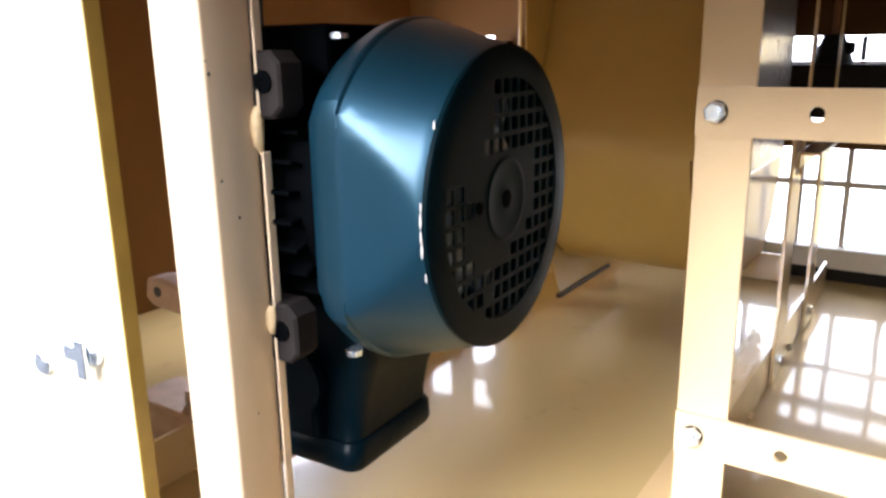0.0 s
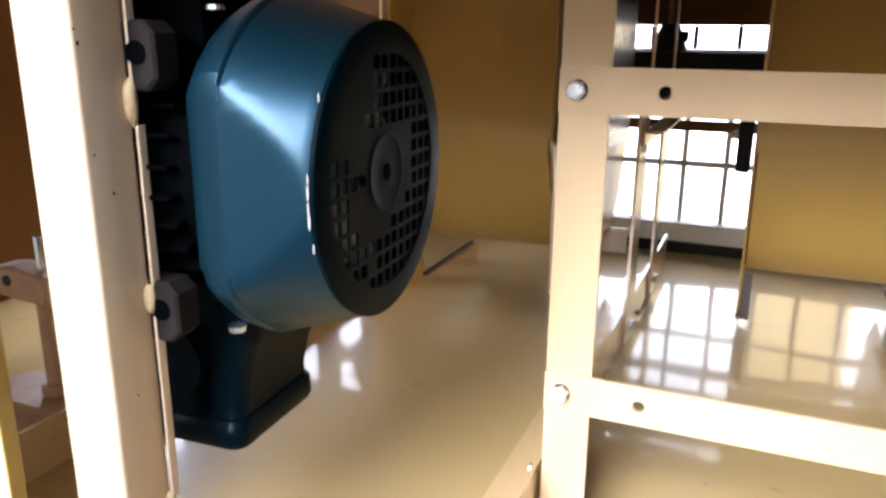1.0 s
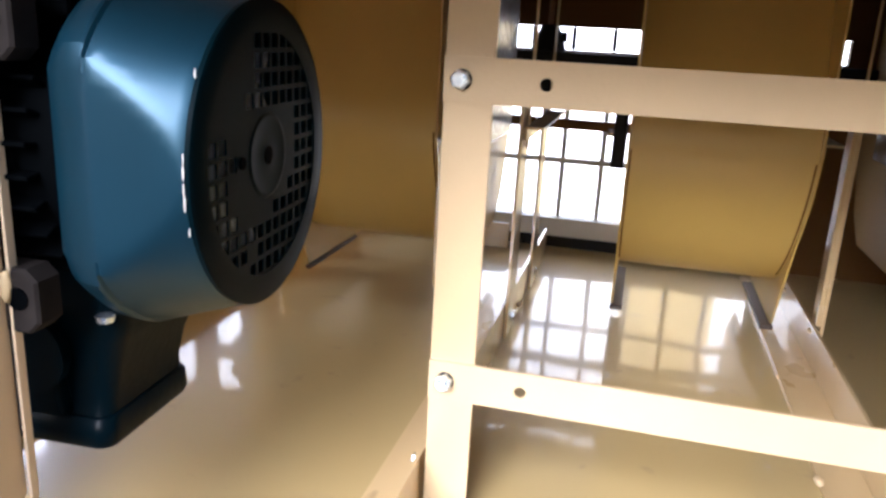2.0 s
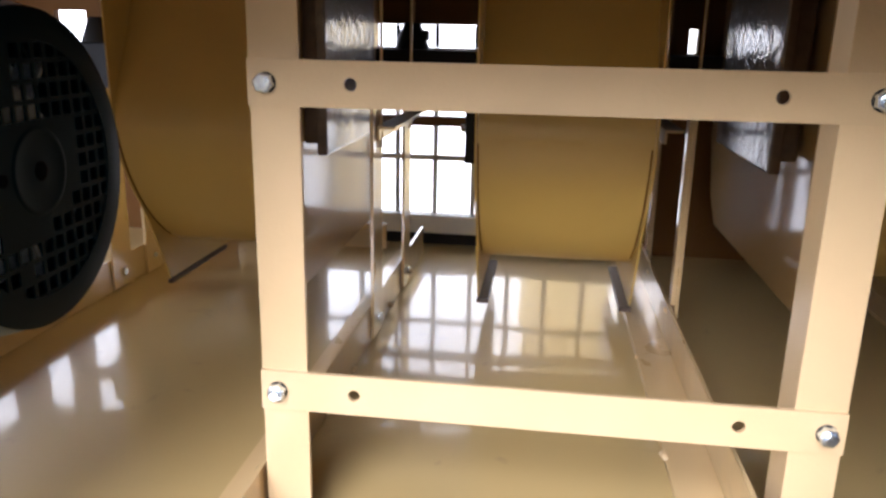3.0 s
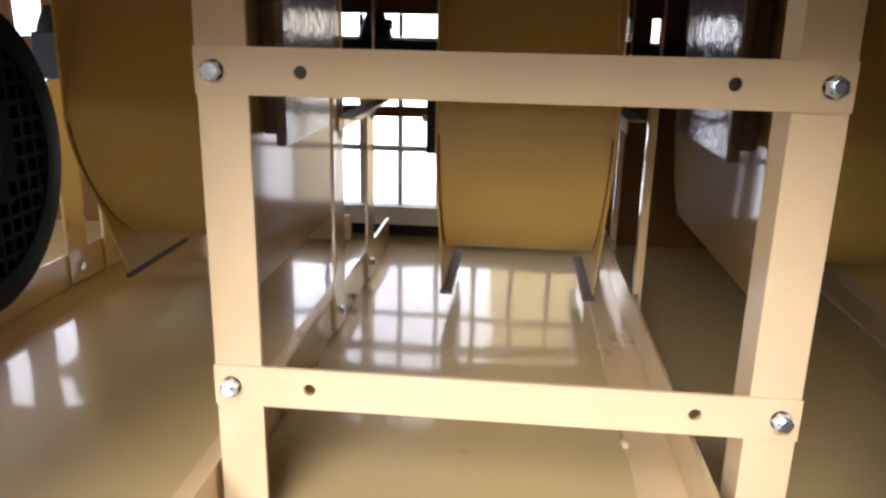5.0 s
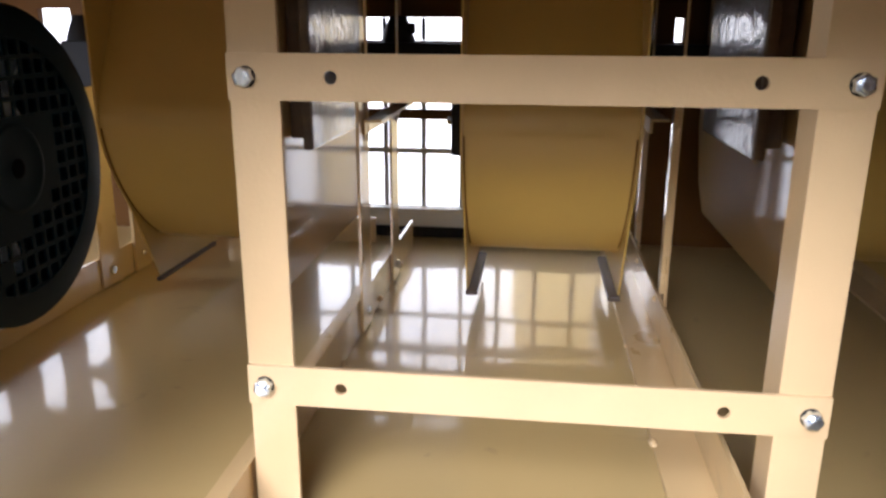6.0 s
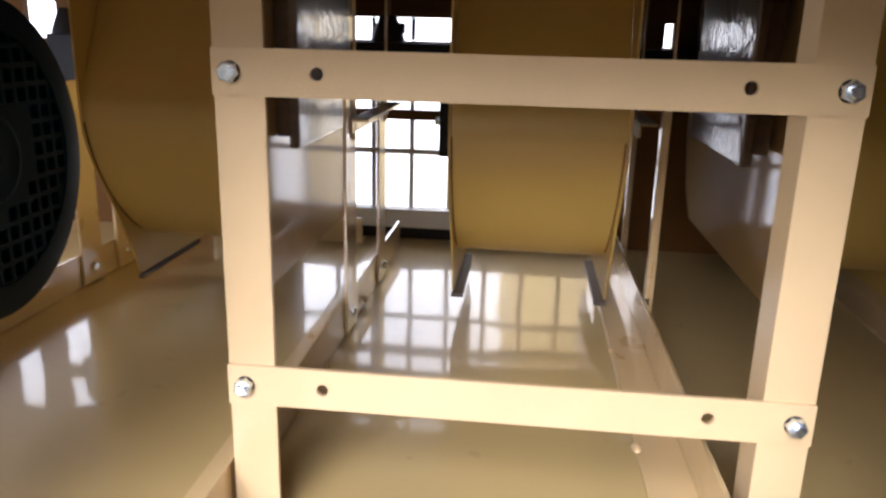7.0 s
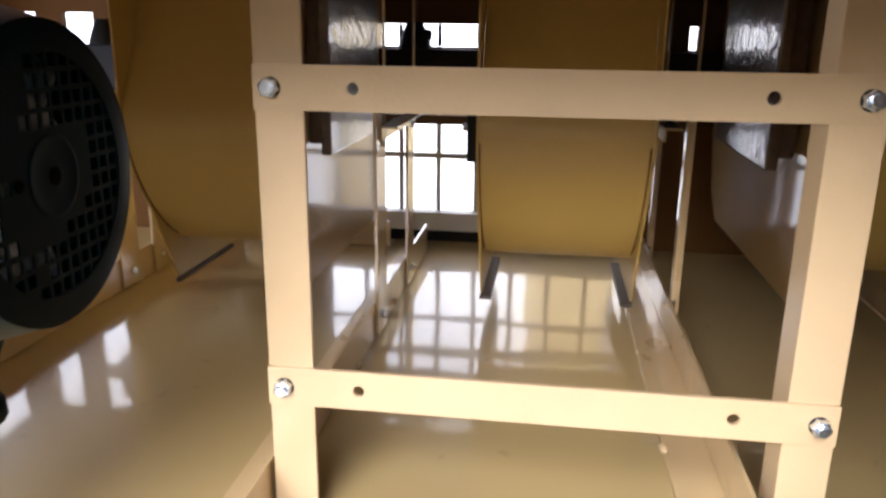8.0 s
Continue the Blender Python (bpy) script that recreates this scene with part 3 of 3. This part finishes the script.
    part("top_pad", boxed(-0.212, -0.104, -0.062, 0.062, 0.086, 0.121, bevel=0.004), M_SHADE_BLACK, m)

    # foot lugs with holes, towards the post
    for z in (0.082, -0.090):
        lug = bmesh.new()
        out = [(-0.172, -0.022), (-0.118, -0.022), (-0.110, -0.014), (-0.110, 0.014), (-0.118, 0.022), (-0.172, 0.022)]
        prism(lug, [(p, q + z) for p, q in out], "y", -0.104, -0.080, bevel=0.002)
        f = part("mounting_foot", lug, M_LUG, m, "grey cast mounting foot with a bolt hole")
        # black disc painting the dark inside of the bolt hole
        part("foot_hole_shade", revolve(bmesh.new(), [(0.0075, -0.0010), (0.0075, 0.0002)], (-0.124, -0.1042, z + 0.002), "y", 18), M_SHADE_BLACK, f)

    # terminal box below the body, with a rimmed lid
    def loft(rings, seg=6):
        """Rounded rectangles (z, x0, x1, y0, y1, corner radius) joined from ring to ring and closed."""
        bm = bmesh.new()
        vs = []
        for z, x0, x1, y0, y1, r in rings:
            ring = []
            for cx, cy, start in ((x1 - r, y1 - r, 0), (x0 + r, y1 - r, 90), (x0 + r, y0 + r, 180), (x1 - r, y0 + r, 270)):
                for i in range(seg + 1):
                    t = radians(start + 90 * i / seg)
                    ring.append(bm.verts.new((cx + r * math.cos(t), cy + r * math.sin(t), z)))
            vs.append(ring)
        n = len(vs[0])
        for p, q in zip(vs, vs[1:]):
            for i in range(n):
                bm.faces.new((p[i], p[(i + 1) % n], q[(i + 1) % n], q[i]))
        bm.faces.new(vs[0])
        bm.faces.new(vs[-1])
        return bm
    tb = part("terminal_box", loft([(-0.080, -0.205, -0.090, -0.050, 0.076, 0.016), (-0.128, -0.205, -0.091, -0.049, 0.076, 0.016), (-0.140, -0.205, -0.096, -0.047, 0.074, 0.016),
                                    (-0.165, -0.205, -0.104, -0.045, 0.066, 0.014), (-0.188, -0.205, -0.107, -0.046, 0.060, 0.013), (-0.200, -0.205, -0.106, -0.050, 0.058, 0.012)]), M_TEAL_SHADED, m, "teal terminal box, shade put into its black-green colour", smooth=50)
    part("box_lid", loft([(-0.1985, -0.210, -0.1045, -0.0520, 0.059, 0.012), (-0.2020, -0.212, -0.1020, -0.0550, 0.061, 0.013), (-0.2160, -0.212, -0.1005, -0.0580, 0.061, 0.014), (-0.2210, -0.210, -0.1030, -0.0555, 0.058, 0.012)]), M_TEAL_SHADED, tb, smooth=40)
    part("gland_rib", loft([(-0.196, -0.190, -0.136, -0.060, -0.044, 0.004), (-0.150, -0.182, -0.144, -0.058, -0.044, 0.004), (-0.120, -0.178, -0.148, -0.054, -0.044, 0.004)]), M_TEAL_SHADED, tb, smooth=40)
    part("conduit_boss", revolve(bmesh.new(), [(0.030, -0.062), (0.028, -0.050)], (-0.160, 0, -0.150), "y", 28), M_TEAL_SHADED, tb, smooth=40)

    # cowl screws
    for y, z in ((-0.058, 0.108), (-0.058, -0.108)):
        part("cowl_screw", revolve(bmesh.new(), [(0.0066, 0.003), (0.0060, 0.0062)] if z > 0 else [(0.0060, -0.0085), (0.0066, -0.004)], (-0.096, y, z), "z", 14), M_ZINC, m, "bright zinc screw")
    # supply cable
    cu = bpy.data.curves.new("cable", 'CURVE')
    cu.dimensions = '3D'
    cu.bevel_depth = 0.0062
    cu.bevel_resolution = 3
    sp = cu.splines.new('BEZIER')
    sp.bezier_points.add(2)
    for bp, co in zip(sp.bezier_points, ((-0.175, -0.05, 0.075), (-0.170, -0.06, 0.13), (-0.150, -0.05, 0.36))):
        bp.co = co
        bp.handle_left_type = bp.handle_right_type = 'AUTO'
    cu.materials.append(M_RUBBER)
    cable = new("supply_cable", cu)
    cable.parent = m
    cable["label"] = "black rubber supply cable"
    return m


electric_motor()


# ---- front post beside the motor, door and tensioner ----
PX0, PX1, PY0, PY1 = -0.422, -0.374, 0.322, 0.364


PITS = ((0.326, 0.462, 0.0011), (0.3245, 0.470, 0.0007), (0.329, 0.395, 0.0008), (0.341, 0.369, 0.0009), (0.343, 0.226, 0.0006))


def corner_post():
    p = empty("corner_post", (PX0, PY0, 0), "cream painted square tube post with weld beads along its edge", "post")
    part("tube", boxed(0, PX1 - PX0, 0, PY1 - PY0, -0.05, CEIL - 0.002, bevel=0.003, seg=3), M_POST, p, smooth=40)
    w, d = PX1 - PX0, PY1 - PY0
    # a lapped strip stands off the rear edge, stitched on by welds
    for z0, z1, off in ((-0.05, 0.130, 0.0030), (0.134, 0.284, 0.0024), (0.300, 0.410, 0.0032), (0.440, 0.590, 0.0026), (0.600, CEIL - 0.004, 0.0030)):
        part("seam_strip", boxed(w + off, w + off + 0.0024, d - 0.003, d + 0.004, z0, z1, bevel=0.0007), M_POST, p)
    for z, s, k in ((0.425, 0.0046, 3.6), (0.292, 0.0044, 2.6), (0.595, 0.0040, 2.6), (0.132, 0.0036, 2.4)):
        part("weld_bead", weld_bead(w + 0.002, d - 0.003, z, s, (1.0, k)), M_WELD, p, smooth=60)
    for y, z, s in PITS:
        part("paint_pit", weld_bead(w + 0.0001, y - PY0, z, s, (0.9, 1.3)), M_BLACK, p, "black pit in the paint")
    return p


corner_post()


def cover_door():
    d = empty("cover_door", (-0.503, 0.3305, 0), "cream painted cover door, blown out by daylight, standing ajar", "door")
    part("panel", boxed(-0.60, -0.003, 0.0, 0.003, -0.06, 0.548, bevel=0.001), M_DOOR, d)
    part("edge_flange", boxed(-0.0025, 0.0, -0.001, 0.0125, -0.06, 0.548, bevel=0.0008), M_BRASS, d, "olive yellow folded edge")
    lt = part("latch", revolve(bmesh.new(), [(0.010, -0.009), (0.013, -0.006), (0.013, -0.0005)], (-0.047, 0, 0.240), "y", 20), M_ZINC, d, "small zinc latch")
    part("latch_tongue", boxed(-0.006, 0.006, -0.014, -0.0092, -0.020, 0.014, bevel=0.001), M_ZINC, lt).location = (-0.047, 0, 0.240)
    part("hasp", boxed(-0.088, -0.066, -0.004, -0.0005, 0.226, 0.240, bevel=0.001), M_ZINC, d)
    part("keeper", revolve(bmesh.new(), [(0.009, -0.005), (0.012, -0.003), (0.012, -0.0005)], (-0.127, 0, 0.213), "y", 20), M_ZINC, d, "blue-grey zinc keeper disc")
    return d


cover_door()


def belt_tensioner():
    t = empty("belt_tensioner", (-0.728, 0.56, 0), "beige painted tensioner rod with a lug on a floor bracket", "tensioner")
    part("rod", revolve(bmesh.new(), [(0.010, 0.072), (0.010, 0.185)], (0, 0, 0), "z", 18), M_CAST, t, smooth=40)
    part("collar", revolve(bmesh.new(), [(0.015, 0.056), (0.0165, 0.058), (0.0165, 0.070), (0.015, 0.072)], (0, 0, 0), "z", 18), M_CAST, t, smooth=40)
    lug = bmesh.new()
    prism(lug, [(-0.062, 0.186), (-0.048, 0.176), (0.022, 0.172), (0.026, 0.190), (0.020, 0.206), (-0.030, 0.214), (-0.056, 0.210)], "y", -0.018, 0.018, bevel=0.004)
    lug = part("lug", lug, M_CAST, t)
    # dark disc drawn for the shade inside the lug's hole
    part("lug_hole_shade", revolve(bmesh.new(), [(0.0065, -0.0192), (0.0065, -0.0178)], (-0.034, 0, 0.197), "y", 14), M_RUBBER, lug)
    part("stud", revolve(bmesh.new(), [(0.0045, 0.205), (0.0045, 0.246), (0.0038, 0.248)], (0.0, 0, 0), "z", 12), M_ZINC, t, smooth=40)
    part("foot_plate", boxed(-0.09, 0.05, -0.035, 0.035, 0.046, 0.055, bevel=0.002), M_CAST, t)
    part("beam", boxed(-0.10, 0.05, -0.032, 0.030, 0.001, 0.045, bevel=0.003), M_CAST, t)
    return t


belt_tensioner()


# ---- black fittings at the rear ----
def gear_head(x, y, z, spindle=True):
    g = empty("gear_head", (x, y, z), "black cast cone fitting on the rear beam", "fitting")
    part("cone", revolve(bmesh.new(), [(0.037, 0.0), (0.036, 0.006), (0.027, 0.032), (0.019, 0.050), (0.017, 0.054)], (0, 0, 0), "z", 24), M_BLACK, g, smooth=40)
    part("knob", revolve(bmesh.new(), [(0.007, 0.018), (0.009, 0.022), (0.009, 0.036), (0.006, 0.040)], (0.030, -0.012, 0), "z", 16), M_BLACK, g, smooth=40)
    if spindle:
        part("spindle", revolve(bmesh.new(), [(0.006, 0.0545), (0.006, 0.20)], (0, 0, 0), "z", 12), M_CEIL, g, smooth=40)
    return g


tagged(gear_head(-0.202, 1.668, 0.4365), group="rear cone fittings")
tagged(gear_head(-0.915, 1.668, 0.4365, False), group="rear cone fittings")


def clamp(x, y, z):
    c = empty("plate_clamp", (x, y, z), "black clamp fixed on the drum side plate", "clamp")
    part("jaw", boxed(-0.020, -0.0005, -0.035, 0.035, 0.0, 0.11, bevel=0.002), M_BLACK, c)
    part("screw", revolve(bmesh.new(), [(0.006, -0.030), (0.007, -0.028), (0.007, -0.0205)], (0, 0, 0.05), "x", 6), M_ZINC, c)
    return c


clamp(-0.0115, 1.19, 0.278)
